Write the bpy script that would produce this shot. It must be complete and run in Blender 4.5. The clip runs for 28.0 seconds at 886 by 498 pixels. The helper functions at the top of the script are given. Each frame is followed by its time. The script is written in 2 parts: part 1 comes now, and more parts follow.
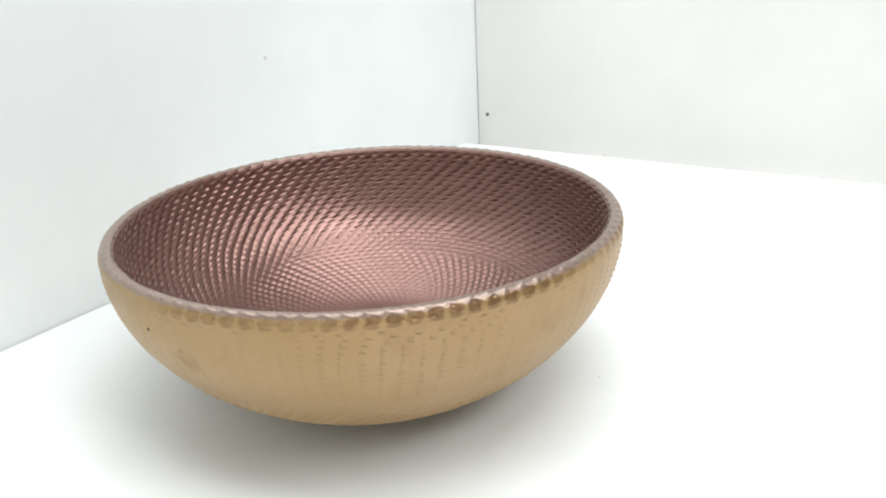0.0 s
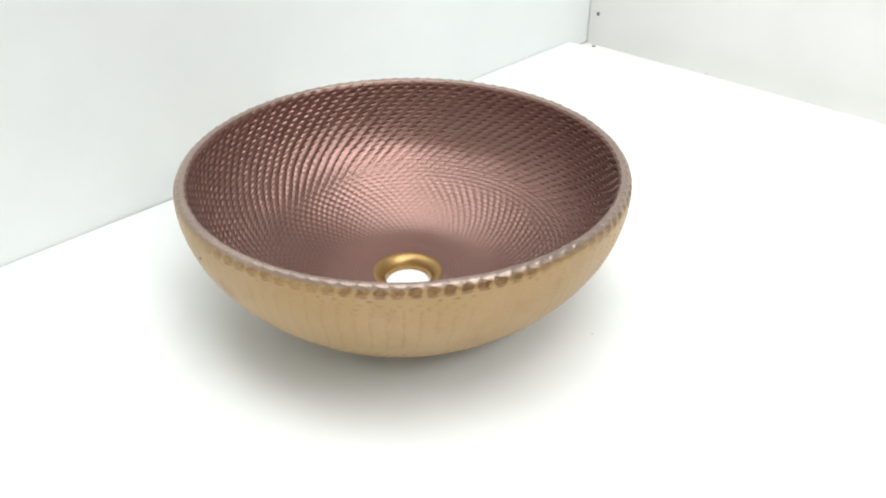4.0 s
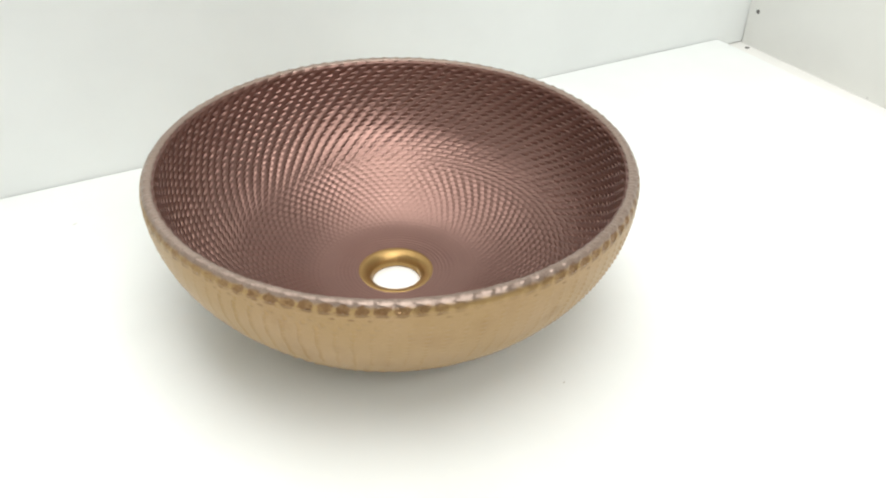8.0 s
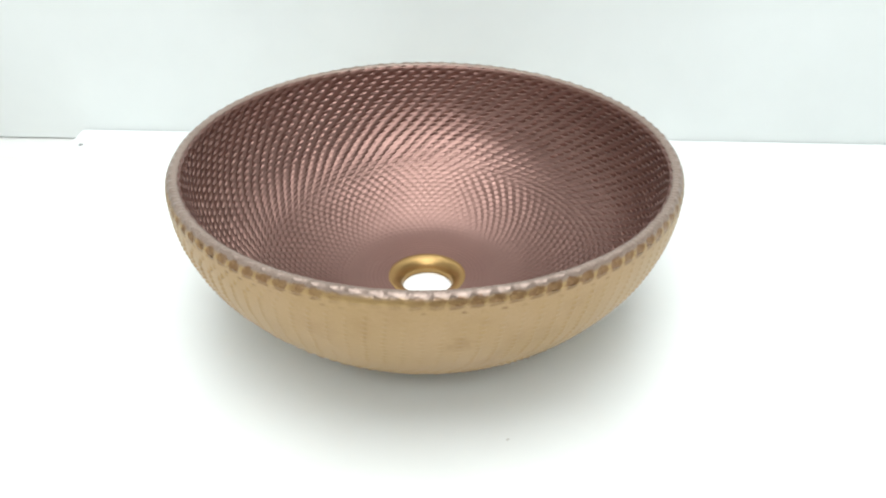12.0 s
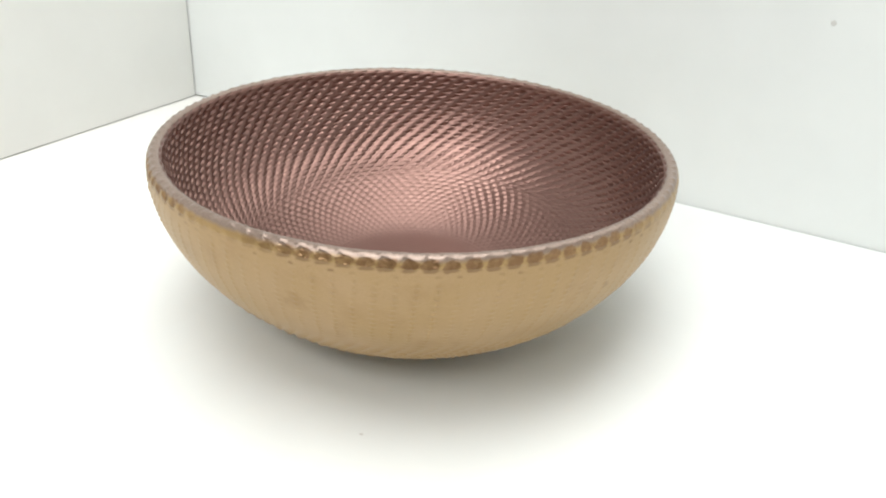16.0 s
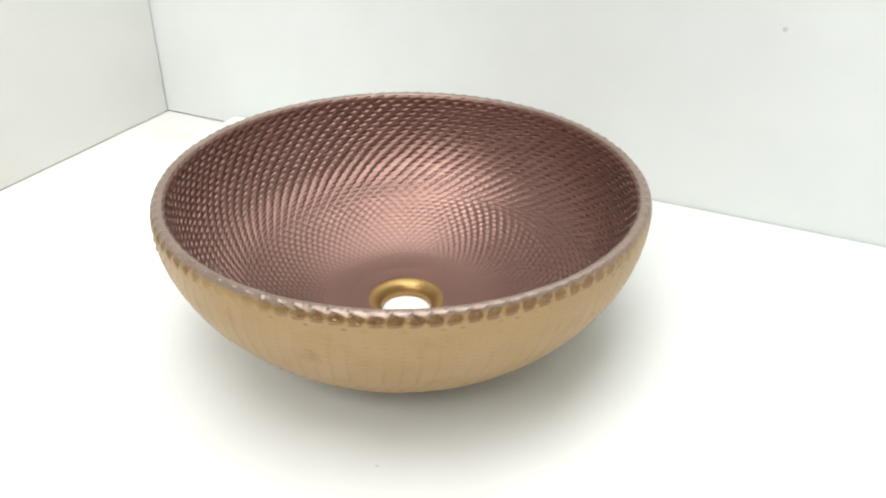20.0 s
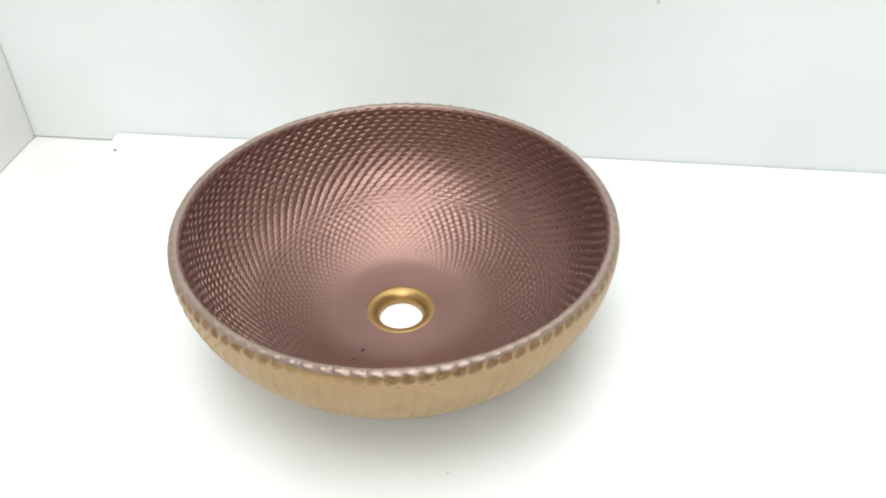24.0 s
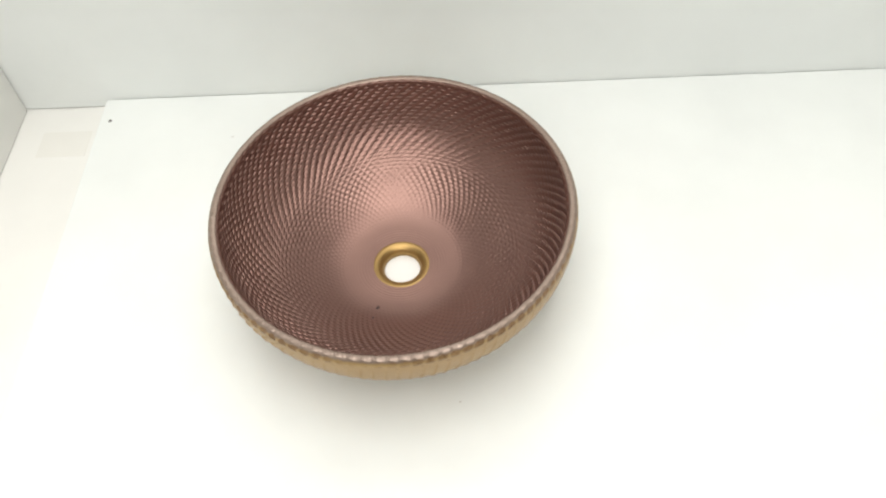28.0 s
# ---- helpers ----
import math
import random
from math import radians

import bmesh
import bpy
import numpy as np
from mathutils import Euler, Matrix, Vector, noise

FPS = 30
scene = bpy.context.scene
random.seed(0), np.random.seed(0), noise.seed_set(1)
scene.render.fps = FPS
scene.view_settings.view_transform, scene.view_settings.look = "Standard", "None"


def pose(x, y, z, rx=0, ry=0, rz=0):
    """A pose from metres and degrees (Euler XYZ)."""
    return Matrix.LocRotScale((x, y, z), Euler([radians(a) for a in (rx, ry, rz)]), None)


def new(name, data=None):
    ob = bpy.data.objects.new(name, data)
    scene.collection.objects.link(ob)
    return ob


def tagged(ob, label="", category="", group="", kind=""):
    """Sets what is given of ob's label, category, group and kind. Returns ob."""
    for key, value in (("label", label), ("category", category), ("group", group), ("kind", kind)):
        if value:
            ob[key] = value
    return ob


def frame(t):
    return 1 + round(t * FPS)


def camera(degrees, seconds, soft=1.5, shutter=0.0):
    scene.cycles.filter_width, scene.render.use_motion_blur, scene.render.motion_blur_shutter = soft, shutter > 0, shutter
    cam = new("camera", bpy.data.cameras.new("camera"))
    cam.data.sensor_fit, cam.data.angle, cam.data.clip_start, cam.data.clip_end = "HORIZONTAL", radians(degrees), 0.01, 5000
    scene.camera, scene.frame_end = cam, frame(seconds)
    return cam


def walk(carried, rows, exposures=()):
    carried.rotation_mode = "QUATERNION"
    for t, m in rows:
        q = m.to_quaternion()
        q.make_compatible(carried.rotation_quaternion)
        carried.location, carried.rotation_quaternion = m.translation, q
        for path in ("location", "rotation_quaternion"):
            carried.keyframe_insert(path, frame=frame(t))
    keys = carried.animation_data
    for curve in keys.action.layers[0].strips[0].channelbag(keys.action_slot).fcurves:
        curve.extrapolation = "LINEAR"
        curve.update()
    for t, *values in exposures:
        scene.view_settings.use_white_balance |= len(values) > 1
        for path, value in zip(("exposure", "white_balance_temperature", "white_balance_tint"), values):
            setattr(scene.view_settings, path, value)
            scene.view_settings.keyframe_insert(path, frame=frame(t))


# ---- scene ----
cam = camera(56.673, 28.0, soft=2.1)
ROWS = [
    (0.0, pose(-0.5018, -0.3945, 0.3506, 68.890, 2.609, -58.333)),
    (0.5, pose(-0.5050, -0.4044, 0.3670, 67.403, 1.850, -57.811)),
    (1.0, pose(-0.5055, -0.4108, 0.3823, 65.961, 1.474, -57.324)),
    (1.5, pose(-0.5064, -0.4188, 0.3947, 63.774, 0.842, -55.032)),
    (2.0, pose(-0.4970, -0.4316, 0.4217, 62.514, 1.618, -54.308)),
    (2.5, pose(-0.4878, -0.4418, 0.4333, 60.755, 1.210, -53.580)),
    (3.0, pose(-0.4836, -0.4603, 0.4555, 59.181, 1.087, -51.046)),
    (3.5, pose(-0.4755, -0.4764, 0.4695, 58.003, 0.241, -48.716)),
    (5.5, pose(-0.4046, -0.5398, 0.5091, 55.222, 0.815, -38.108)),
    (6.0, pose(-0.3850, -0.5408, 0.4981, 54.967, -0.013, -36.273)),
    (6.5, pose(-0.3547, -0.5407, 0.4898, 55.589, 0.348, -33.791)),
    (7.0, pose(-0.3147, -0.5413, 0.4807, 55.428, -0.188, -31.619)),
    (7.5, pose(-0.2751, -0.5501, 0.4809, 54.947, -0.284, -29.638)),
    (8.0, pose(-0.2553, -0.5541, 0.4813, 54.373, -0.708, -28.302)),
    (8.5, pose(-0.2236, -0.5657, 0.4747, 53.928, -0.351, -24.053)),
    (9.0, pose(-0.1683, -0.5832, 0.4753, 54.137, -0.376, -18.935)),
    (10.0, pose(-0.0787, -0.6021, 0.4808, 54.528, 0.768, -11.329)),
    (11.0, pose(-0.0158, -0.6233, 0.4727, 55.947, 0.499, -2.310)),
    (12.0, pose(0.0341, -0.6040, 0.4391, 57.157, -0.229, 2.040)),
    (13.0, pose(0.0994, -0.5967, 0.4005, 59.053, -0.353, 7.821)),
    (13.5, pose(0.1329, -0.5933, 0.3998, 60.045, -1.921, 10.533)),
    (15.5, pose(0.2949, -0.5470, 0.3743, 61.706, -1.549, 26.195)),
    (16.0, pose(0.3131, -0.5361, 0.3711, 62.300, -2.631, 29.296)),
    (16.5, pose(0.3261, -0.5292, 0.3663, 62.493, -2.748, 32.900)),
    (17.0, pose(0.3419, -0.5197, 0.3642, 62.575, -2.024, 34.409)),
    (17.5, pose(0.3470, -0.5122, 0.3652, 62.025, -2.212, 34.837)),
    (18.0, pose(0.3432, -0.5114, 0.3815, 61.347, -1.886, 34.088)),
    (18.5, pose(0.3426, -0.5189, 0.4019, 61.226, -1.006, 33.102)),
    (19.0, pose(0.3420, -0.5251, 0.4181, 60.574, -0.047, 30.905)),
    (19.5, pose(0.3218, -0.5394, 0.4339, 59.353, -0.508, 28.393)),
    (20.0, pose(0.2945, -0.5526, 0.4451, 59.264, -0.408, 25.231)),
    (20.5, pose(0.2754, -0.5699, 0.4672, 58.653, 1.049, 22.314)),
    (21.0, pose(0.2553, -0.5819, 0.4813, 58.021, 1.011, 19.519)),
    (21.5, pose(0.2335, -0.5876, 0.4993, 57.008, 1.458, 17.363)),
    (22.0, pose(0.2126, -0.5918, 0.5222, 55.731, 1.724, 14.446)),
    (22.5, pose(0.1872, -0.5989, 0.5364, 54.499, 1.308, 11.993)),
    (24.5, pose(0.1088, -0.6008, 0.6247, 48.938, 0.671, 5.437)),
    (25.0, pose(0.1067, -0.6032, 0.6585, 46.715, 0.823, 4.642)),
    (25.5, pose(0.1004, -0.6104, 0.6866, 45.852, 0.777, 3.987)),
    (26.0, pose(0.0989, -0.6043, 0.7247, 43.927, 0.916, 3.177)),
    (26.5, pose(0.0964, -0.5978, 0.7583, 42.242, 1.119, 2.048)),
    (27.0, pose(0.0884, -0.5993, 0.7970, 41.238, 1.743, 1.180)),
    (27.5, pose(0.0889, -0.5921, 0.8137, 39.515, 1.855, 0.083)),
    (28.0, pose(0.0817, -0.5832, 0.8434, 36.257, 2.565, -0.591)),
]
EXPOSURES = [
    (0.0, -0.02, 6450, 11.5),
    (3.5, -0.02, 6500, 11),
    (6.0, -0.2, 6900, 11),
    (7.5, -0.2, 6900, 11),
    (9.0, -0.13, 6500, 8),
    (12.0, -0.05, 6400, 8),
    (13.5, -0.05, 6450, 9),
    (17.0, -0.1, 6750, 10.5),
    (22.0, -0.07, 6680, 10.5),
    (25.0, -0.18, 6550, 10),
    (26.0, -0.3, 6850, 10.5),
    (28.0, -0.4, 7000, 11),
]
walk(cam, ROWS, EXPOSURES)

# ---- light ----
world = bpy.data.worlds.new("room_light")
world.use_nodes = True
scene.world = world
world.node_tree.nodes["Background"].inputs[0].default_value = (0.9, 0.95, 1.0, 1)
world.node_tree.nodes["Background"].inputs[1].default_value = 0.15

# sizes of the place, in metres
WALL_Y, WALL_L, WALL_R = 0.3386, -0.583, 0.7806
TOP = -0.0154            # the worktop's surface; the board on it ends at z = 0
LIP_R, LIP_Z = 0.205, 0.1385
CEIL = 1.75
OUT_COLUMNS = 101        # columns of tool marks round the outside
PIT_AT, PIT_LEAN = 0.09, -30.0     # the pits under the lip: where in a column of tool marks, and how they lean with height

# unseen overhead lamps; front and back ones added to fill shadow and basin floor
LAMPS = ((0.0, -0.48, 1.15, 1.2, 29.0), (0.0, -1.85, 1.7, 1.0, 33.0), (0.0, 0.78, 1.3, 1.0, 16.0))
for lx, ly, sx, sy, watts in LAMPS:
    lamp = bpy.data.lights.new("unseen_lamp", "AREA")
    lamp.shape, lamp.size, lamp.size_y, lamp.energy = "RECTANGLE", sx, sy, watts
    lamp.color = (0.985, 1.0, 0.995)
    ob = new("unseen_lamp", lamp)
    ob.matrix_world = pose(lx, ly, CEIL - 0.03)
    tagged(ob, kind="structure")


# ---- materials ----
def material(name):
    m = bpy.data.materials.new(name)
    m.use_nodes = True
    nt = m.node_tree
    return m, nt, nt.nodes["Principled BSDF"]


def node(nt, kind, **values):
    n = nt.nodes.new(kind)
    for key, value in values.items():
        n.inputs[key.replace("_", " ")].default_value = value
    return n


def noise_of(nt, scale, detail=4.0, rough=0.55):
    tc = nt.nodes.new("ShaderNodeTexCoord")
    n = node(nt, "ShaderNodeTexNoise", Scale=scale, Detail=detail, Roughness=rough)
    nt.links.new(tc.outputs["Object"], n.inputs["Vector"])
    return n.outputs["Fac"]


def ramp_of(nt, fac, *stops):
    r = nt.nodes.new("ShaderNodeValToRGB")
    while len(r.color_ramp.elements) < len(stops):
        r.color_ramp.elements.new(0.5)
    for e, (p, c) in zip(r.color_ramp.elements, stops):
        e.position, e.color = p, (*c, 1) if len(c) == 3 else c
    nt.links.new(fac, r.inputs[0])
    return r.outputs[0]


def mix_of(nt, fac, a, b, blend="MIX"):
    m = nt.nodes.new("ShaderNodeMix")
    m.data_type, m.blend_type = "RGBA", blend
    for sock, value in ((m.inputs[0], fac), (m.inputs[6], a), (m.inputs[7], b)):
        if isinstance(value, (int, float)):
            sock.default_value = value
        elif isinstance(value, tuple):
            sock.default_value = (*value, 1)
        else:
            nt.links.new(value, sock)
    return m.outputs[2]


def bump_of(nt, bsdf, height, strength, distance):
    b = node(nt, "ShaderNodeBump", Strength=strength, Distance=distance)
    nt.links.new(height, b.inputs["Height"])
    nt.links.new(b.outputs[0], bsdf.inputs["Normal"])


def math_of(nt, op, a, b=0.0, clamp=False):
    m = nt.nodes.new("ShaderNodeMath")
    m.operation, m.use_clamp = op, clamp
    for sock, value in ((m.inputs[0], a), (m.inputs[1], b)):
        if isinstance(value, (int, float)):
            sock.default_value = value
        else:
            nt.links.new(value, sock)
    return m.outputs[0]


def painted(name, colour, rough, vary=0.03, grain=900.0, relief=0.00008):
    m, nt, b = material(name)
    lo = tuple(c * (1 - vary) for c in colour)
    hi = tuple(min(1.0, c * (1 + vary)) for c in colour)
    nt.links.new(ramp_of(nt, noise_of(nt, 6.0), (0.3, lo), (0.7, hi)), b.inputs["Base Color"])
    r = ramp_of(nt, noise_of(nt, 25.0), (0.3, (rough * 0.85,) * 3), (0.7, (min(1, rough * 1.15),) * 3))
    nt.links.new(r, b.inputs["Roughness"])
    bump_of(nt, b, noise_of(nt, grain, 2.0), 0.25, relief)
    return m


WHITE_PANEL = painted("white_wall_panel", (0.77, 0.80, 0.795), 0.42)
# the panel white again, with the side walls' warmer light put into the colour
WHITE_WARM_LIT = painted("white_panel_warm_lit", (0.755, 0.76, 0.735), 0.42)
WHITE_BOARD = painted("white_laminate_board", (0.81, 0.842, 0.838), 0.4)
WHITE_TOP = painted("white_worktop", (0.80, 0.80, 0.78), 0.45)
# dark grey for the unseen walls, so the basin's upper wall reflects dark
DARK_SURROUND = painted("dark_surround", (0.15, 0.15, 0.15), 0.8, grain=120.0, relief=0.0005)
CEILING_PAINT = painted("ceiling_paint", (0.75, 0.75, 0.74), 0.85, grain=120.0, relief=0.0005)
FLOOR_TILE = painted("grey_floor", (0.28, 0.28, 0.27), 0.5, vary=0.1)
DARK_METAL = painted("dark_steel", (0.15, 0.145, 0.14), 0.5)
DUST_GREY = painted("grey_dust", (0.45, 0.45, 0.43), 0.9)
BISQUE = painted("white_bisque", (0.84, 0.84, 0.83), 0.7)
FILLER = painted("grey_filler", (0.62, 0.62, 0.60), 0.8)
RESIDUE = painted("yellowed_tape_residue", (0.77, 0.765, 0.735), 0.6)

m, nt, b = material("diffuser_panel")
b.inputs["Base Color"].default_value = (0.9, 0.9, 0.9, 1)
DIFFUSER = m


def satin_metal(name, dark, light, rough, metallic, coat=0.0, fleck=2600.0):
    m, nt, b = material(name)
    big = noise_of(nt, 14.0, 5.0)
    fine = noise_of(nt, fleck, 2.0)
    base = ramp_of(nt, big, (0.3, dark), (0.7, light))
    base = mix_of(nt, 0.35, base, ramp_of(nt, fine, (0.35, tuple(c * 0.75 for c in dark)), (0.65, tuple(min(1, c * 1.2) for c in light))))
    nt.links.new(base, b.inputs["Base Color"])
    nt.links.new(ramp_of(nt, fine, (0.3, (rough * 0.85,) * 3), (0.7, (rough * 1.2,) * 3)), b.inputs["Roughness"])
    b.inputs["Metallic"].default_value = metallic
    b.inputs["Coat Weight"].default_value = coat
    b.inputs["Coat Roughness"].default_value = 0.22
    bump_of(nt, b, fine, 0.2, 0.00012)
    return m, nt, b, base


BRONZE, _, b, _ = satin_metal("rose_bronze_glaze", (0.215, 0.119, 0.098), (0.257, 0.146, 0.122), 0.34, 0.80, 0.28)
b.inputs["Coat IOR"].default_value = 1.55      # a dense lustre glaze
b.inputs["Coat Roughness"].default_value = 0.30
GOLD_DRAIN, _, _, _ = satin_metal("antique_gold_drain", (0.32, 0.200, 0.072), (0.40, 0.262, 0.105), 0.38, 0.85)
FLECK, _, _, _ = satin_metal("dark_glaze_fleck", (0.03, 0.012, 0.012), (0.05, 0.02, 0.02), 0.4, 0.3)


def radial(nt):
    """Distance from the axis of the sink, and height."""
    tc = nt.nodes.new("ShaderNodeTexCoord")
    sep = nt.nodes.new("ShaderNodeSeparateXYZ")
    nt.links.new(tc.outputs["Object"], sep.inputs[0])
    flat = nt.nodes.new("ShaderNodeCombineXYZ")
    nt.links.new(sep.outputs["X"], flat.inputs[0])
    nt.links.new(sep.outputs["Y"], flat.inputs[1])
    rad = nt.nodes.new("ShaderNodeVectorMath")
    rad.operation = "LENGTH"
    nt.links.new(flat.outputs[0], rad.inputs[0])
    turn = math_of(nt, "ARCTAN2", sep.outputs["Y"], sep.outputs["X"])
    cell = nt.nodes.new("ShaderNodeCombineXYZ")
    nt.links.new(math_of(nt, "MULTIPLY", turn, 300 / (2 * math.pi)), cell.inputs[0])
    nt.links.new(math_of(nt, "MULTIPLY", sep.outputs["Z"], 400.0), cell.inputs[1])
    chips = nt.nodes.new("ShaderNodeTexVoronoi")
    chips.inputs["Scale"].default_value = 1.0
    chips.inputs["Randomness"].default_value = 0.75
    nt.links.new(cell.outputs[0], chips.inputs["Vector"])
    wear = None
    for where, least, much in ((-48, 0.70, 1.2), (-128, 0.88, 1.0), (-168, 0.95, 0.5), (35, 0.85, 0.7), (120, 0.9, 0.6)):
        near_it = math_of(nt, "COSINE", math_of(nt, "SUBTRACT", turn, radians(where)))
        near_it = span(nt, near_it, least, 1.0, 0.0, much)
        wear = near_it if wear is None else math_of(nt, "ADD", wear, near_it)
    wear = math_of(nt, "MULTIPLY", wear, span(nt, chips.outputs["Color"], 0.15, 0.75, 0.35, 1.0))
    return rad.outputs["Value"], sep.outputs["Z"], wear, math_of(nt, "MULTIPLY", turn, OUT_COLUMNS / (2 * math.pi))


def dash(nt, column, height, at, half, mid, tall, slant, soft):
    """One patch in each column of tool marks: 1 within half a width of its centre and half a height of mid, ragged and soft outside."""
    ragged = math_of(nt, "MULTIPLY", math_of(nt, "SUBTRACT", noise_of(nt, 190.0, 3.0), 0.5), 1.6)
    lean = math_of(nt, "MULTIPLY", math_of(nt, "SUBTRACT", height, mid), slant)
    u = math_of(nt, "FRACT", math_of(nt, "ADD", math_of(nt, "ADD", column, lean), 100.5 - at))
    du = math_of(nt, "DIVIDE", math_of(nt, "ABSOLUTE", math_of(nt, "SUBTRACT", u, 0.5)), half)
    dz = math_of(nt, "DIVIDE", math_of(nt, "ABSOLUTE", math_of(nt, "SUBTRACT", height, mid)), tall)
    oval = math_of(nt, "POWER", math_of(nt, "ADD", math_of(nt, "POWER", du, 2.4), math_of(nt, "POWER", dz, 2.4)), 1 / 2.4)
    far = math_of(nt, "ADD", oval, ragged)
    return span(nt, far, 1.0 + soft, 1.0 - soft)


def span(nt, value, a, c, lo=0.0, hi=1.0):
    n = node(nt, "ShaderNodeMapRange", From_Min=a, From_Max=c, To_Min=lo, To_Max=hi)
    nt.links.new(value, n.inputs[0])
    return n.outputs[0]


# gold outside: mottled, with the bronze glaze showing through in ragged patches below the lip and in faint blotches
GOLD, nt, b, base = satin_metal("satin_gold_glaze", (0.378, 0.240, 0.090), (0.438, 0.293, 0.160), 0.44, 0.27)
_, height, wear, column = radial(nt)
ragged = math_of(nt, "ADD", noise_of(nt, 120.0, 3.0), math_of(nt, "MULTIPLY", noise_of(nt, 9.0, 2.0), 0.55))
patch = ramp_of(nt, math_of(nt, "ADD", ragged, span(nt, height, 0.118, 0.138, 0.0, 0.28)), (1.06, (0, 0, 0)), (1.26, (0.6, 0.6, 0.6)))
blot = ramp_of(nt, noise_of(nt, 30.0, 4.0), (0.54, (0, 0, 0)), (0.72, (0.35, 0.35, 0.35)))
specks = ramp_of(nt, noise_of(nt, 420.0, 2.0), (0.72, (0, 0, 0)), (0.80, (0.35, 0.35, 0.35)))
col = mix_of(nt, blot, base, (0.29, 0.165, 0.060))
col = mix_of(nt, specks, col, (0.31, 0.18, 0.085))
col = mix_of(nt, patch, col, (0.25, 0.145, 0.065))
few = span(nt, noise_of(nt, 55.0, 2.0), 0.42, 0.58, 0.0, 0.75)
for spot, size, much in (((0.0325, -0.1960, 0.103), 0.009, 0.4), ((0.1873, -0.0667, 0.103), 0.005, 0.7), ((-0.1984, -0.0007, 0.1015), 0.013, 0.55)):
    # a stain in the gold, with a ragged edge
    tc, away = nt.nodes.new("ShaderNodeTexCoord"), nt.nodes.new("ShaderNodeVectorMath")
    away.operation, away.inputs[1].default_value = "DISTANCE", spot
    nt.links.new(tc.outputs["Object"], away.inputs[0])
    fuzzy = math_of(nt, "ADD", away.outputs["Value"], math_of(nt, "MULTIPLY", math_of(nt, "SUBTRACT", noise_of(nt, 150.0, 4.0), 0.5), size * 2.4))
    col = mix_of(nt, span(nt, fuzzy, size, size * 0.3, 0.0, much), col, (0.27, 0.150, 0.050))
marks = math_of(nt, "MAXIMUM", math_of(nt, "MULTIPLY", dash(nt, column, height, PIT_AT + 0.37, 0.15, 0.1335, 0.0010, 0.0, 0.4), few),
                math_of(nt, "MULTIPLY", dash(nt, column, height, PIT_AT, 0.36, 0.1378, 0.0016, PIT_LEAN, 0.3), 0.8))
marks = math_of(nt, "MULTIPLY", marks, math_of(nt, "MINIMUM", math_of(nt, "ADD", math_of(nt, "MULTIPLY", wear, 1.6), 0.15), 0.9))
col = mix_of(nt, marks, col, (0.20, 0.110, 0.048))
edges = nt.nodes.new("ShaderNodeAttribute")      # the lower ends of the raised strokes, in dark brown
edges.attribute_name = "stroke_end"
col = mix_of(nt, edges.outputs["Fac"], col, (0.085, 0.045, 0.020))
nt.links.new(col, b.inputs["Base Color"])

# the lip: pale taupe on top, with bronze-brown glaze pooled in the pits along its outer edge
LIP, nt, b, base = satin_metal("taupe_lip_glaze", (0.235, 0.172, 0.139), (0.305, 0.232, 0.192), 0.32, 0.45, 0.15, 1500.0)
rad, height, wear, column = radial(nt)
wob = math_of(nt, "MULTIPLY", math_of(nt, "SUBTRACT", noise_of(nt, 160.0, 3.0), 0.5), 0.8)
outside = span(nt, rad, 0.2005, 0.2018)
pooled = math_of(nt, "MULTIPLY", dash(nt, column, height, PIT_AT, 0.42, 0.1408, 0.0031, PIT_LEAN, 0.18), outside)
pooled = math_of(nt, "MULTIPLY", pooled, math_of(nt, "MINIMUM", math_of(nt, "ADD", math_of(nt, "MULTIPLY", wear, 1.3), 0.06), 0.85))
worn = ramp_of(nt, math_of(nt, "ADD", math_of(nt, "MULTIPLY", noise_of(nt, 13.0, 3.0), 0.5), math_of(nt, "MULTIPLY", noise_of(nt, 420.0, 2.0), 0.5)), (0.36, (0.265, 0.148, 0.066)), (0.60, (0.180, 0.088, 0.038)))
inside = math_of(nt, "MULTIPLY", span(nt, rad, 0.1962, 0.1948), span(nt, height, 0.1452, 0.1440))
below = math_of(nt, "MULTIPLY", span(nt, math_of(nt, "ADD", height, math_of(nt, "MULTIPLY", wob, 0.003)), 0.1440, 0.1418), outside)
skin = mix_of(nt, below, base, (0.41, 0.268, 0.115))
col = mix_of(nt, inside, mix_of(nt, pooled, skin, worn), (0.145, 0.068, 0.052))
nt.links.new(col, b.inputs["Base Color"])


# ---- building helpers ----
def mesh_of(name, bm, mat, smooth=False):
    me = bpy.data.meshes.new(name)
    bm.to_mesh(me)
    bm.free()
    me.materials.append(mat)
    if smooth:
        me.polygons.foreach_set("use_smooth", [True] * len(me.polygons))
    return me


def part(name, bm, mat, parent=None, label="", smooth=False):
    ob = new(name, mesh_of(name, bm, mat, smooth))
    ob.parent = parent
    return tagged(ob, label)


def slab(x0, x1, y0, y1, z0, z1, bevel=0.0, segments=2):
    bm = bmesh.new()
    bmesh.ops.create_cube(bm, size=1.0)
    for v in bm.verts:
        v.co = Vector((x0 if v.co.x < 0 else x1, y0 if v.co.y < 0 else y1, z0 if v.co.z < 0 else z1))
    if bevel:
        bmesh.ops.bevel(bm, geom=bm.edges[:], offset=bevel, segments=segments, affect="EDGES", profile=0.5)
    return bm


def setting(name, bm, mat, label, category):
    return tagged(new(name, mesh_of(name, bm, mat)), label, category, kind="structure")


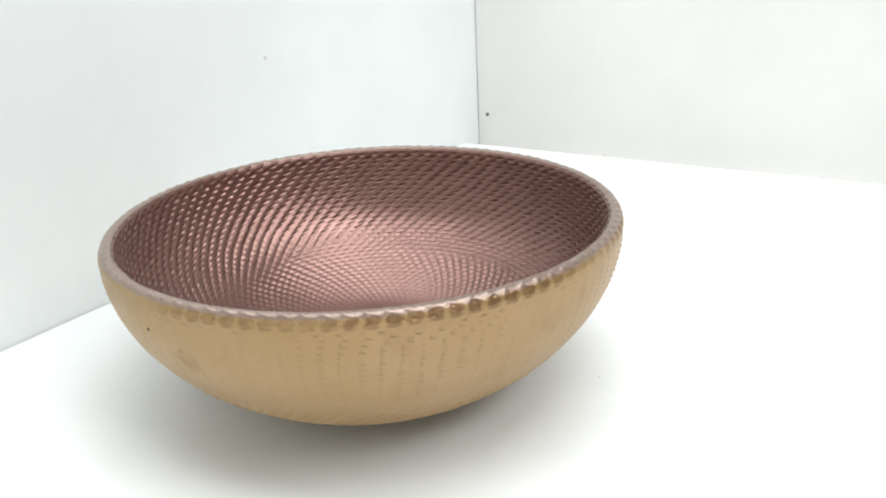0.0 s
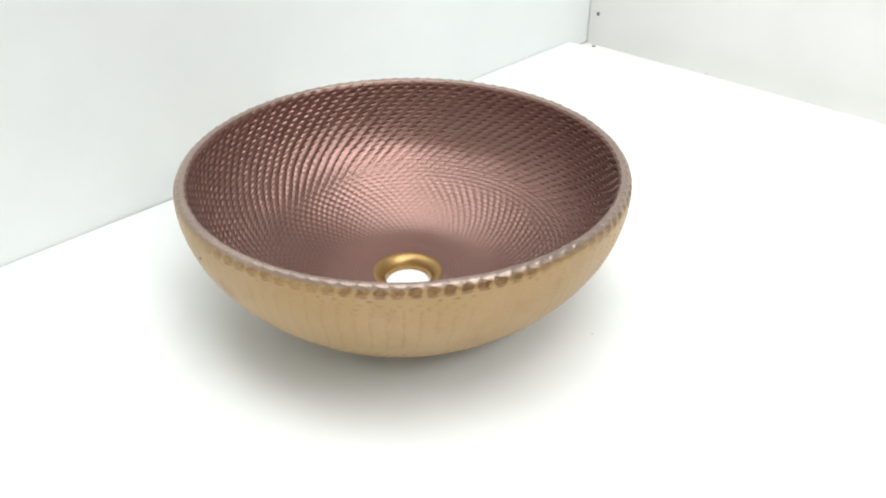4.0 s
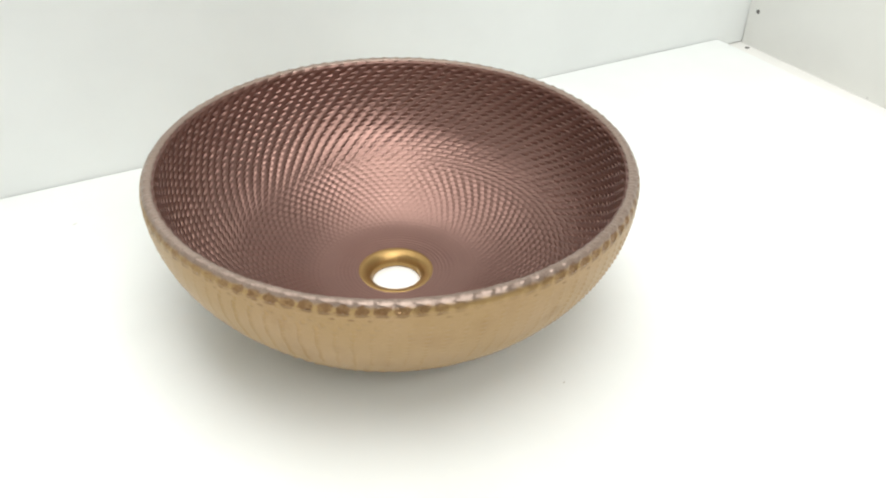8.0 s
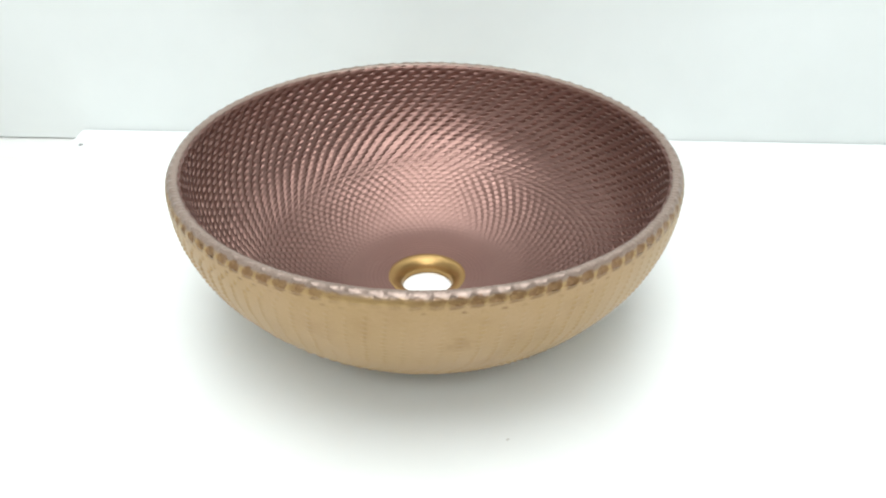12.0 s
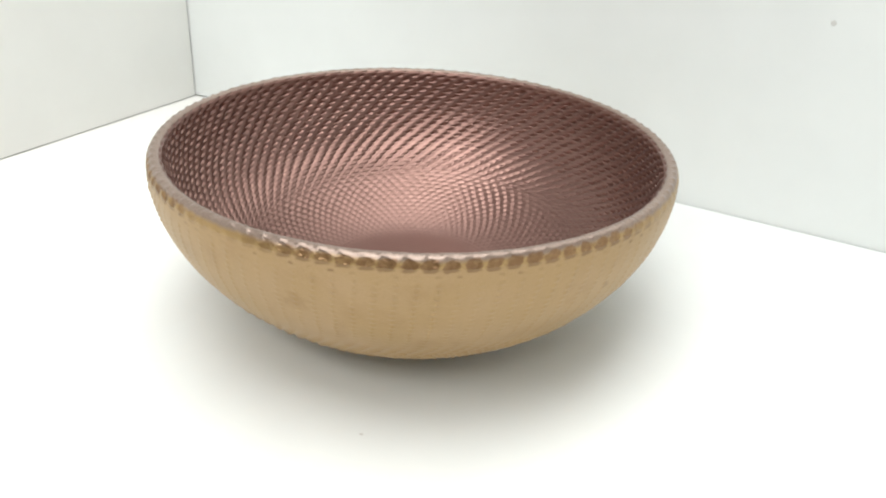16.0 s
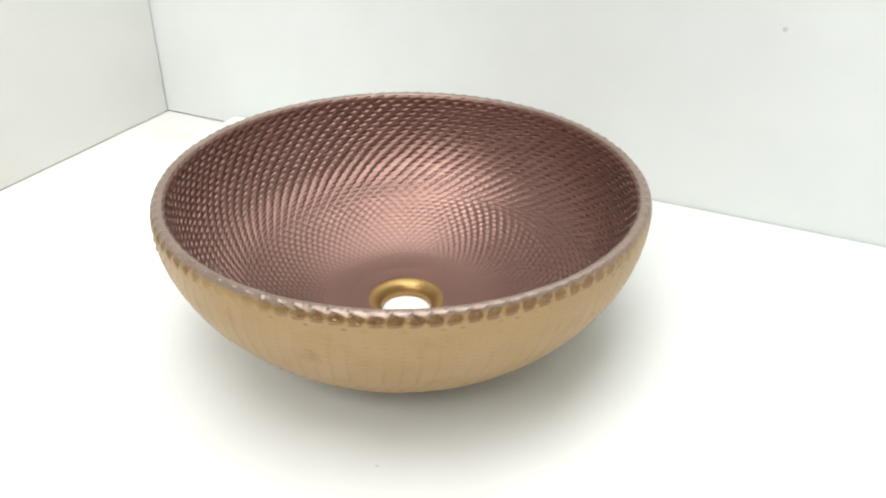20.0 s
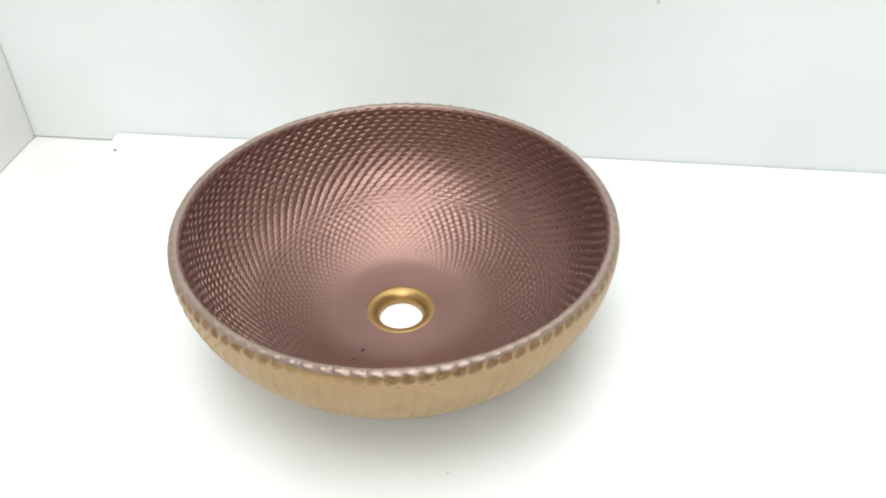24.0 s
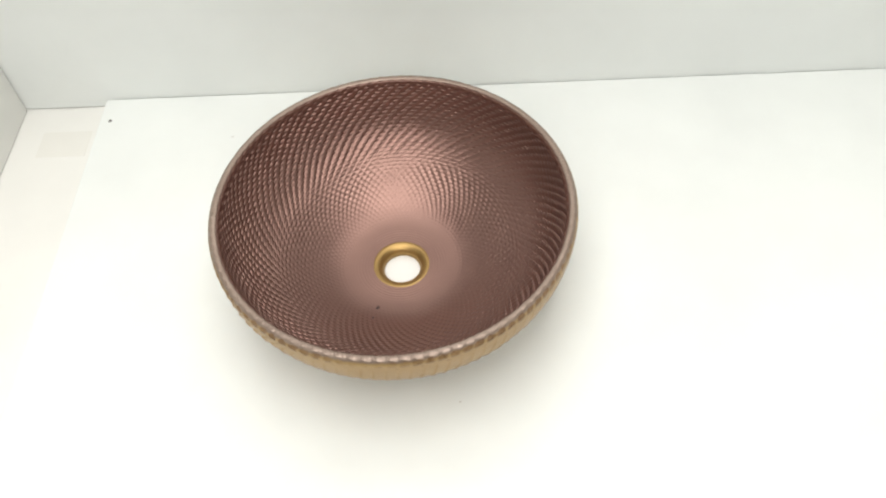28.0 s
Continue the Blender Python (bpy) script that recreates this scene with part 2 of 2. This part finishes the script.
def grid_mesh(name, pts, mat, close_u=True):
    """A smooth sheet from rows of points, shape (rows, columns, 3), closed along the columns."""
    n, k, _ = pts.shape
    me = bpy.data.meshes.new(name)
    i, j = np.meshgrid(np.arange(n - 1), np.arange(k if close_u else k - 1), indexing="ij")
    j2 = (j + 1) % k
    quads = np.stack([i * k + j, i * k + j2, (i + 1) * k + j2, (i + 1) * k + j], -1).reshape(-1, 4)
    me.vertices.add(n * k)
    me.vertices.foreach_set("co", pts.reshape(-1).astype(np.float32))
    me.loops.add(quads.size)
    me.loops.foreach_set("vertex_index", quads.reshape(-1).astype(np.int32))
    me.polygons.add(len(quads))
    me.polygons.foreach_set("loop_start", (np.arange(len(quads)) * 4).astype(np.int32))
    me.polygons.foreach_set("use_smooth", np.ones(len(quads), bool))
    me.update(calc_edges=True)
    me.validate()
    me.materials.append(mat)
    return me


# ---- unseen room behind the camera, its walls added dark for the basin's reflections ----
setting("room_floor", slab(-2.6, 2.6, -3.2, 1.6, -0.95, -0.9), FLOOR_TILE, "plain grey floor of the room", "floor")
setting("ceiling", slab(-2.6, 2.6, -3.2, 1.6, CEIL, CEIL + 0.05), CEILING_PAINT, "plain white ceiling over the display table", "ceiling")
setting("unseen_wall_north", slab(-2.6, 2.6, 1.6, 1.7, -0.9, CEIL), DARK_SURROUND, "unseen dark grey wall, added to darken reflections in the basin", "wall")
setting("unseen_wall_south", slab(-2.6, 2.6, -3.3, -3.2, -0.9, CEIL), DARK_SURROUND, "unseen dark grey wall, added to darken reflections in the basin", "wall")
setting("unseen_wall_west", slab(-2.7, -2.6, -3.3, 1.7, -0.9, CEIL), DARK_SURROUND, "unseen dark grey wall, added to darken reflections in the basin", "wall")
setting("unseen_wall_east", slab(2.6, 2.7, -3.3, 1.7, -0.9, CEIL), DARK_SURROUND, "unseen dark grey wall, added to darken reflections in the basin", "wall")

# ---- the white corner in which the sink stands ----
GAP = 0.0018
worktop = setting("worktop", slab(-0.64, 0.84, -0.95, 0.40, TOP - 0.885, TOP, 0.002), WHITE_TOP,
                  "white worktop with faint marks, under a white board", "worktop")
wall_back = setting("wall_back", slab(-0.64, 0.84, WALL_Y, WALL_Y + 0.018, TOP + 0.0018, 0.62, 0.0008), WHITE_PANEL,
                    "smooth white back panel, upright behind the sink", "wall")
wall_left = setting("wall_left", slab(WALL_L - 0.018, WALL_L, -0.95, WALL_Y - GAP, TOP + 0.0012, 0.62, 0.0008), WHITE_WARM_LIT,
                    "smooth white side panel with a dark joint at the corner", "wall")
wall_right = setting("wall_right", slab(WALL_R, WALL_R + 0.018, -0.95, WALL_Y - GAP * 0.7, TOP, 0.62, 0.0008), WHITE_WARM_LIT,
                     "smooth white side panel with a small screw hole", "wall")


def board():
    """A laminated board with rounded corners that lies on the worktop."""
    x0, x1, y0, y1, rr = -0.4545, 0.7255, -0.93, WALL_Y - 0.0014, 0.006
    bm = bmesh.new()
    ring = []
    for cx, cy, a0 in ((x1 - rr, y1 - rr, 0), (x0 + rr, y1 - rr, 90), (x0 + rr, y0 + rr, 180), (x1 - rr, y0 + rr, 270)):
        for s in range(7):
            a = radians(a0 + 15 * s)
            ring.append(bm.verts.new((cx + rr * math.cos(a), cy + rr * math.sin(a), TOP)))
    face = bm.faces.new(ring)
    top = bmesh.ops.extrude_face_region(bm, geom=[face])["geom"]
    for v in top:
        if isinstance(v, bmesh.types.BMVert):
            v.co.z = 0.0
    bmesh.ops.recalc_face_normals(bm, faces=bm.faces[:])
    rim = [e for e in bm.edges if all(abs(v.co.z) < 1e-6 for v in e.verts)]
    bmesh.ops.bevel(bm, geom=rim, offset=0.0012, segments=2, affect="EDGES", profile=0.5)
    return bm


white_board = tagged(new("display_board", mesh_of("display_board", board(), WHITE_BOARD)),
                     "white laminated board lying flat under the sink", "board")


def disc(x, y, z, radius, height, squash=1.0, turn=0.0, segments=18, axis="z"):
    """A low domed disc that stands proud of the face that it sits on."""
    bm = bmesh.new()
    rings = ((1.0, 0.0), (1.0, 0.5), (0.82, 0.85), (0.45, 1.0))
    rows = []
    for k, h in rings:
        row = []
        for s in range(segments):
            a = 2 * math.pi * s / segments
            px, py = k * radius * math.cos(a), k * radius * squash * math.sin(a)
            c, d = math.cos(turn), math.sin(turn)
            q = (px * c - py * d, px * d + py * c, h * height)
            if axis == "x":
                q = (-q[2], q[0], q[1])
            elif axis == "y":
                q = (q[0], -q[2], q[1])
            row.append(bm.verts.new((x + q[0], y + q[1], z + q[2])))
        rows.append(row)
    for a, c in zip(rows, rows[1:]):
        for s in range(segments):
            bm.faces.new((a[s], a[(s + 1) % segments], c[(s + 1) % segments], c[s]))
    bm.faces.new(rows[-1])
    bmesh.ops.recalc_face_normals(bm, faces=bm.faces[:])
    return bm


part("screw_head", disc(-0.4389, 0.2920, 0.0, 0.0027, 0.0006), DARK_METAL, white_board, "small dark screw head")
part("screw_head", disc(WALL_R, 0.3191, 0.0409, 0.0034, 0.001, axis="x"), DARK_METAL, wall_right, "small dark screw head")
part("screw_head", disc(WALL_R, 0.0968, -0.0125, 0.0018, 0.0004, axis="x"), FILLER, wall_right, "small grey screw head")
part("screw_head", disc(0.2566, WALL_Y, 0.2155, 0.0026, 0.0006, axis="y"), FILLER, wall_back, "faint grey filled screw head")
part("screw_head", disc(0.7713, 0.3157, TOP, 0.0042, 0.0012, 0.8), DARK_METAL, worktop, "small dark screw head")
part("mark", disc(0.7388, 0.2956, TOP, 0.0035, 0.0003, 0.5, 0.6), DUST_GREY, worktop, "faint grey scuff")
part("tape_residue", slab(-0.543, -0.470, 0.238, 0.288, TOP + 0.0001, TOP + 0.0004), RESIDUE, worktop, "faint yellowed patch of tape residue")
tagged(new("crumb", mesh_of("crumb", disc(0.0676, -0.1769, 0.0, 0.0015, 0.0003, 0.5, 0.5), FILLER)), "tiny grey crumb on the white board", "crumb")
tagged(new("crumb", mesh_of("crumb", disc(-0.2506, 0.2495, 0.0, 0.0026, 0.0003, 0.35, 0.2), FILLER)), "tiny grey crumb on the white board", "crumb")

# ---- unseen panels added at the lamps ----
for px, py, width, depth, _ in LAMPS:
    light_panel = tagged(new("unseen_light_panel"), "flat white overhead light panel, unseen, added to house a lamp", "ceiling light", group="ceiling light panels")
    light_panel.location = (px, py, CEIL)
    part("frame", slab(-width / 2 - 0.03, width / 2 + 0.03, -depth / 2 - 0.02, depth / 2 + 0.02, -0.02, 0.0), CEILING_PAINT, light_panel, "white metal frame")
    part("diffuser", slab(-width / 2, width / 2, -depth / 2, depth / 2, -0.024, -0.0205), DIFFUSER, light_panel, "smooth white diffuser panel")

# ---- the sink ----
COLUMNS, RING = 90, 0.0047
STEP = 14
theta = np.arange(COLUMNS * STEP) * (2 * math.pi / (COLUMNS * STEP))


def smooth(x, a, c):
    t = np.clip((x - a) / (c - a), 0, 1)
    return t * t * (3 - 2 * t)


def phases(count, lean):
    """How far each ring of tool marks is turned against the first, in columns."""
    rng = np.random.default_rng(5)
    return np.cumsum(lean + rng.normal(0, 0.03, count))


def arc_table(r_of, z_of, p0, p1, n=4000):
    p = np.linspace(p0, p1, n)
    r, z = r_of(p), z_of(p)
    s = np.concatenate([[0], np.cumsum(np.hypot(np.diff(r), np.diff(z)))])
    return s, p


# inside of the basin, from the drain to the lip: a flat floor that sweeps up into a steep wall
R_DRAIN, Z_DRAIN, r_top = 0.0342, 0.0213, 0.1922
rad_tab = np.linspace(R_DRAIN, r_top, 4000)
tilt = np.interp(rad_tab, [R_DRAIN, 0.055, 0.068, 0.080, 0.092, 0.120, 0.148, 0.164, 0.175, 0.1845, 0.190, r_top],
                 [2, 4.5, 9, 17, 23, 28.5, 34, 43, 56, 69, 79, 84])
tilt = np.convolve(np.pad(tilt, 75, mode="edge"), np.ones(151) / 151, "valid")
rise = np.concatenate([[0], np.cumsum(np.tan(np.radians(tilt[1:])) * np.diff(rad_tab))])
rise *= (LIP_Z - Z_DRAIN) / rise[-1]
z_in = lambda p: Z_DRAIN + np.interp(p, rad_tab, rise)
s_tab, p_tab = arc_table(lambda p: p, z_in, R_DRAIN, r_top)
total = s_tab[-1]
down = (np.arange(int(total / RING) + 1)[:, None] + np.array([0.0, 0.18, 0.36, 0.54, 0.70, 0.80, 0.86, 0.92])[None, :]).reshape(-1) * RING
s = np.concatenate([[0.0], (total - down[down < total - 0.0002])[::-1]])
r = np.interp(s, s_tab, p_tab)
z = z_in(r)
k = (total - s) / RING + 1e-6
ring = np.floor(k).astype(int)
v = (k - ring)[:, None]
lean = np.interp(np.arange(ring.max() + 2), [0, 10, 17, 20, 24, 44], [0.40, 0.43, 0.44, 0.50, 0.61, 0.63])
turn = phases(ring.max() + 2, lean)
turn_at = 0.4 * np.interp(k, np.arange(len(turn)), turn) + 0.6 * (turn[ring] + (turn[ring + 1] - turn[ring]) * smooth(v[:, 0], 0.5, 1.0))
chance = np.random.default_rng(3).random((ring.max() + 2, COLUMNS))
wander = 0.05 * np.sin(theta * 7 + 1.0)[None, :] + 0.04 * np.sin(theta * 19)[None, :]
u = (theta[None, :] * COLUMNS / (2 * math.pi) - turn_at[:, None] + wander) % 1.0
deep = smooth(r, 0.138, 0.172)[:, None]
groove = np.exp(-((u - 0.5) / (0.15 + 0.05 * deep)) ** 2)
beads = np.sin(math.pi * v) ** 2
scoop = np.clip(v, 0, 1) ** 1.1 * (1 - smooth(v, 0.78, 0.95)) * 1.35
pits = groove * ((0.42 - 0.30 * deep) + (0.58 + 0.30 * deep) * scoop)
amp = np.interp(r, [0.060, 0.074, 0.090, 0.110, 0.130, 0.150, 0.178], [0, 0.00011, 0.00026, 0.00045, 0.00072, 0.0012, 0.0021])[:, None]
amp = amp * (1 - smooth(s, total - 0.0008, total))[:, None]
which = np.floor(theta[None, :] * COLUMNS / (2 * math.pi) - turn_at[:, None] + wander).astype(int) % COLUMNS
pits = pits * (0.72 + 0.5 * chance[ring[:, None], which])
h = amp * ((0.55 - 0.47 * deep) * beads * (1 - groove) - pits)
single = (theta[None, :] * COLUMNS / (2 * math.pi) - turn[ring][:, None] + wander) % 1.0
grains = (4 * v * (1 - v)) ** 0.8 * (0.5 - 0.5 * np.cos(2 * math.pi * single)) ** 1.1
inner = (1 - smooth(r, 0.120, 0.162))[:, None]
h = h * (1 - inner) + amp * inner * (1.1 * grains - 0.5)
h += (0.00009 * np.sin(s / 0.0037 * 2 * math.pi + 2 * np.sin(s / 0.011)) * (0.5 + 0.5 * np.sin(s / 0.0065)) * (1 - smooth(r, 0.07, 0.09)))[:, None]
slope = np.gradient(z, r)
nr, nz = -slope / np.hypot(1, slope), 1 / np.hypot(1, slope)
rr = r[:, None] + h * nr[:, None]
zz = z[:, None] + h * nz[:, None]
pts = np.stack([rr * np.cos(theta), rr * np.sin(theta), zz], -1)
sink = tagged(new("vessel_sink"), "round rose-bronze and gold vessel sink on a white board", "sink")
ob = new("basin", grid_mesh("basin", pts[:, ::1], BRONZE))
ob.parent = sink
tagged(ob, "rose-bronze basin with spiralling beaded tool marks")

# the lip: half a round, beaded along its outer edge
a = np.concatenate([np.linspace(0, 1.7, 24)[:-1], np.linspace(1.7, math.pi, 30)])
w = (LIP_R - r_top) / 2
mid = LIP_R - w
wave = theta[None, :] * OUT_COLUMNS / (2 * math.pi)
patchy = 0.85 + 0.25 * np.sin(theta * 3 + 0.6) * np.sin(theta + 2.0)
lip_z = LIP_Z + 0.0072 * np.sin(a)[:, None]
pit_u = (wave + PIT_LEAN * (lip_z - 0.1412) + 0.5 - PIT_AT) % 1.0
rough = np.random.default_rng(8)
which = np.floor(wave + PIT_LEAN * (lip_z - 0.1412) + 0.5 - PIT_AT).astype(int) % OUT_COLUMNS
depth, tall, wide = (rough.uniform(lo, hi, OUT_COLUMNS)[which] for lo, hi in ((0.6, 1.3), (0.85, 1.15), (0.85, 1.1)))
wobble = 0.10 * np.sin(theta * 157 + 2.0 * np.sin(theta * 23))[None, :] * np.sin(a * 9 + 3.0)[:, None] + 0.08 * np.sin(theta * 411)[None, :] * np.cos(a * 14)[:, None]
far = (np.abs(pit_u - 0.5 + wobble * 0.4) / 0.42 / wide) ** 2.0 + (np.abs(a[:, None] - 2.70 - 0.5 * (pit_u - 0.5) + wobble) / 0.46 / tall) ** 2.0
pit = 1 - smooth(far, 0.15, 1.25)
crystal = 1.6 * np.sin(theta * 680 + 4 * np.sin(theta * 37))[None, :] * np.sin(a * 21 + 2 * np.sin(a * 5))[:, None]
crest = np.exp(-((a - 1.92) / 0.22) ** 2)[:, None] * np.exp(-((np.abs((pit_u + 0.40) % 1.0 - 0.5)) / 0.17) ** 2)
def ring_near(deg, width):
    return np.exp(-(((theta - radians(deg) + math.pi) % (2 * math.pi) - math.pi) / radians(width)) ** 2)


marked = np.clip(0.08 + ring_near(-57, 32) + ring_near(-130, 20) + 0.25 * ring_near(60, 50), 0, 1)[None, :]
h = (0.0009 * crest - 0.0012 * pit * depth * marked + 0.00022 * pit * crystal) * patchy
h = h + 0.00016 * np.sin(theta * 290 + 3 * np.sin(theta * 13))[None, :] * np.exp(-((a - 1.5) / 0.5) ** 2)[:, None]
h = h + 0.00012 * np.sin(theta * 31 + 2 * np.sin(theta * 7))[None, :] * np.sin(a)[:, None]
k = -a / math.pi * 0.022 / RING
v = (k - np.floor(k))[:, None]
u = (theta[None, :] * COLUMNS / (2 * math.pi) - 0.40 * k[:, None] + wander) % 1.0
scoop = v ** 1.3 * (1 - smooth(v, 0.70, 1.0)) * 1.6
h = h - 0.0014 * np.exp(-((u - 0.5) / 0.20) ** 2) * scoop * (smooth(a, 0.0, 0.1) * (1 - smooth(a, 0.75, 1.2)))[:, None]
rr = mid - (w + h) * np.cos(a)[:, None]
zz = LIP_Z + (0.0072 + h) * np.sin(a)[:, None]
pts = np.stack([rr * np.cos(theta), rr * np.sin(theta), zz], -1)
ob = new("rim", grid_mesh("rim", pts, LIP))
ob.parent = sink
tagged(ob, "taupe rounded lip with beaded outer edge")

# the outside, from the lip to the foot
B_OUT = 0.1468
z_foot = 0.0012
r_out = lambda p: LIP_R * np.cos(p)
z_out = lambda p: LIP_Z - B_OUT * np.sin(p)
s_tab, p_tab = arc_table(r_out, z_out, 0, math.asin((LIP_Z - z_foot) / B_OUT))
total = s_tab[-1]
s = (np.arange(int(total / RING) + 1)[:, None] + np.array([0.0, 0.25, 0.5, 0.68, 0.76, 0.82, 0.90])[None, :]).reshape(-1) * RING
s = np.append(s[s < total - 0.0002], total)
p = np.interp(s, s_tab, p_tab)
r, z = r_out(p), z_out(p)
k = s / RING + 1e-6
ring = np.floor(k).astype(int)
v = k - ring
turn = phases(ring.max() + 1, np.interp(np.arange(ring.max() + 1), [0, 8, 14, 18, 24, 40], [-0.10, -0.02, -0.05, -0.25, -0.38, -0.45]))
turn = turn - turn[3]
theta = np.arange(OUT_COLUMNS * 18) * (2 * math.pi / (OUT_COLUMNS * 18))


def near(deg, width):
    d = (theta - radians(deg) + math.pi) % (2 * math.pi) - math.pi
    return np.exp(-(d / radians(width)) ** 2)


cover = np.clip(0.42 + near(-58, 42) + 0.9 * near(-136, 20) + 0.5 * near(60, 40) + 0.4 * near(150, 30), 0, 1.6)[None, :]
lean = 0.34 * np.clip(3 - ring, 0, 3)[:, None] * near(-128, 14)[None, :]
place = theta[None, :] * OUT_COLUMNS / (2 * math.pi) - turn[ring][:, None] - lean
u = place % 1.0
rng = np.random.default_rng(11)
cells = rng.random((ring.max() + 2, OUT_COLUMNS))
cell = np.floor(place).astype(int) % OUT_COLUMNS
luck = cells[ring[:, None], cell]
high = 0.0006 * np.exp(-((s - 0.0035) / 0.0030) ** 2)[:, None]
low = 0.0010 * smooth(-r, -0.186, -0.160)[:, None] * (0.55 + 0.4 * cover) * (0.7 + 0.5 * luck)
column = rng.random(OUT_COLUMNS)[cell]
body = 0.0009 * (smooth(s, 0.004, 0.012) * (1 - smooth(s, 0.055, 0.085)))[:, None] * cover * (0.6 + 0.4 * column) * (luck > 0.35 - 0.4 * cover)
step_v = (smooth(v, 0.0, 0.70) * (1 - smooth(v, 0.74, 0.84)))[:, None]
dome = np.exp(-((u - 0.5) / 0.12) ** 2 - ((v[:, None] - 0.45) / 0.24) ** 2)
bar = step_v * np.exp(-((u - 0.5) / 0.12) ** 4)
strokes = np.clip(1.4 * near(-136, 18), 0, 1)[None, :] * (1 - smooth(s, 0.030, 0.044))[:, None]
nub = 1.25 * strokes * bar + (1 - strokes) * dome
scale = 1.3 * step_v * np.minimum(1, np.minimum(u / 0.6, (1 - u) / 0.25)) ** 1.3
h = (high * (0.5 + 0.5 * luck) + body) * nub + low * scale
h = h * smooth(s, 0.0, 0.0015)[:, None]
nr, nz = np.cos(p) / LIP_R, -np.sin(p) / B_OUT
ln = np.hypot(nr, nz)
nr, nz = nr / ln, nz / ln
rr = r[:, None] + h * nr[:, None]
zz = np.maximum(z[:, None] + h * nz[:, None], 0.0004)
pts = np.stack([rr * np.cos(theta), rr * np.sin(theta), zz], -1)
r_foot = r[-1]
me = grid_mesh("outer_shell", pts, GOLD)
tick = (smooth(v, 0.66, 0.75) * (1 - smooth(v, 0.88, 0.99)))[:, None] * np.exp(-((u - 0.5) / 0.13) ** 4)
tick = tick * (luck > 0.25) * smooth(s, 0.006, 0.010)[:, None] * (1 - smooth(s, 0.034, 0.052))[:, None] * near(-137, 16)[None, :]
me.attributes.new("stroke_end", "FLOAT", "POINT").data.foreach_set("value", tick.reshape(-1).astype(np.float32))
ob = new("outer_shell", me)
ob.parent = sink
tagged(ob, "satin gold outside with faint rows of nubs")


def lathe(profile, segments=96):
    a = np.arange(segments) * (2 * math.pi / segments)
    prof = np.array(profile)
    return np.stack([prof[:, :1] * np.cos(a), prof[:, :1] * np.sin(a), np.repeat(prof[:, 1:], segments, 1)], -1)


# the foot on which it stands, and the drain hole
ob = new("foot", grid_mesh("foot", lathe([(r_foot, z_foot), (r_foot - 0.002, 0.0), (r_foot - 0.008, 0.0), (r_foot - 0.010, 0.002), (0.026, 0.002), (0.0240, 0.0004), (0.0232, 0.0004)]), GOLD))
ob.parent = sink
z_edge = float(z_in(R_DRAIN))
prof = [(R_DRAIN + 0.0006, z_edge - 0.0003), (R_DRAIN + 0.0001, z_edge + 0.0001)]
for q in np.linspace(0.08, 1, 20):
    prof.append((R_DRAIN - 0.0122 * math.sin(q * math.pi / 2) ** 0.9, z_edge + 0.0001 - 0.0108 * (1 - math.cos(q * math.pi / 2))))
prof += [(0.0219, 0.0100), (0.0219, 0.0092), (0.0224, 0.0080)]
ob = new("drain_flange", grid_mesh("drain_flange", lathe(prof), GOLD_DRAIN))
ob.parent = sink
tagged(ob, "antique gold flared drain opening")
ob = new("drain_backing", grid_mesh("drain_backing", lathe([(0.0250, 0.0066), (0.0250, 0.0078), (0.0246, 0.0082), (0.0120, 0.0082), (0.0, 0.0082)]), BISQUE))
ob.parent = sink
tagged(ob, "bright white surface showing through the drain hole")


def on_basin(x, y):
    rho = math.hypot(x, y)
    return float(z_in(rho))


for fx, fy, fr, sq in ((-0.0272, -0.0648, 0.0036, 0.55), (-0.0315, -0.0810, 0.0018, 0.7)):
    part("glaze_fleck", disc(fx, fy, on_basin(fx, fy) - 0.0004, fr, 0.0008, sq, 1.0), FLECK, sink, "small dark fleck in the glaze", True)
part("glaze_fleck", disc(-0.2016, 0.0269, 0.1198, 0.0011, 0.0006, 0.8, 0.3, axis="x"), FLECK, sink, "small dark fleck in the glaze", True)
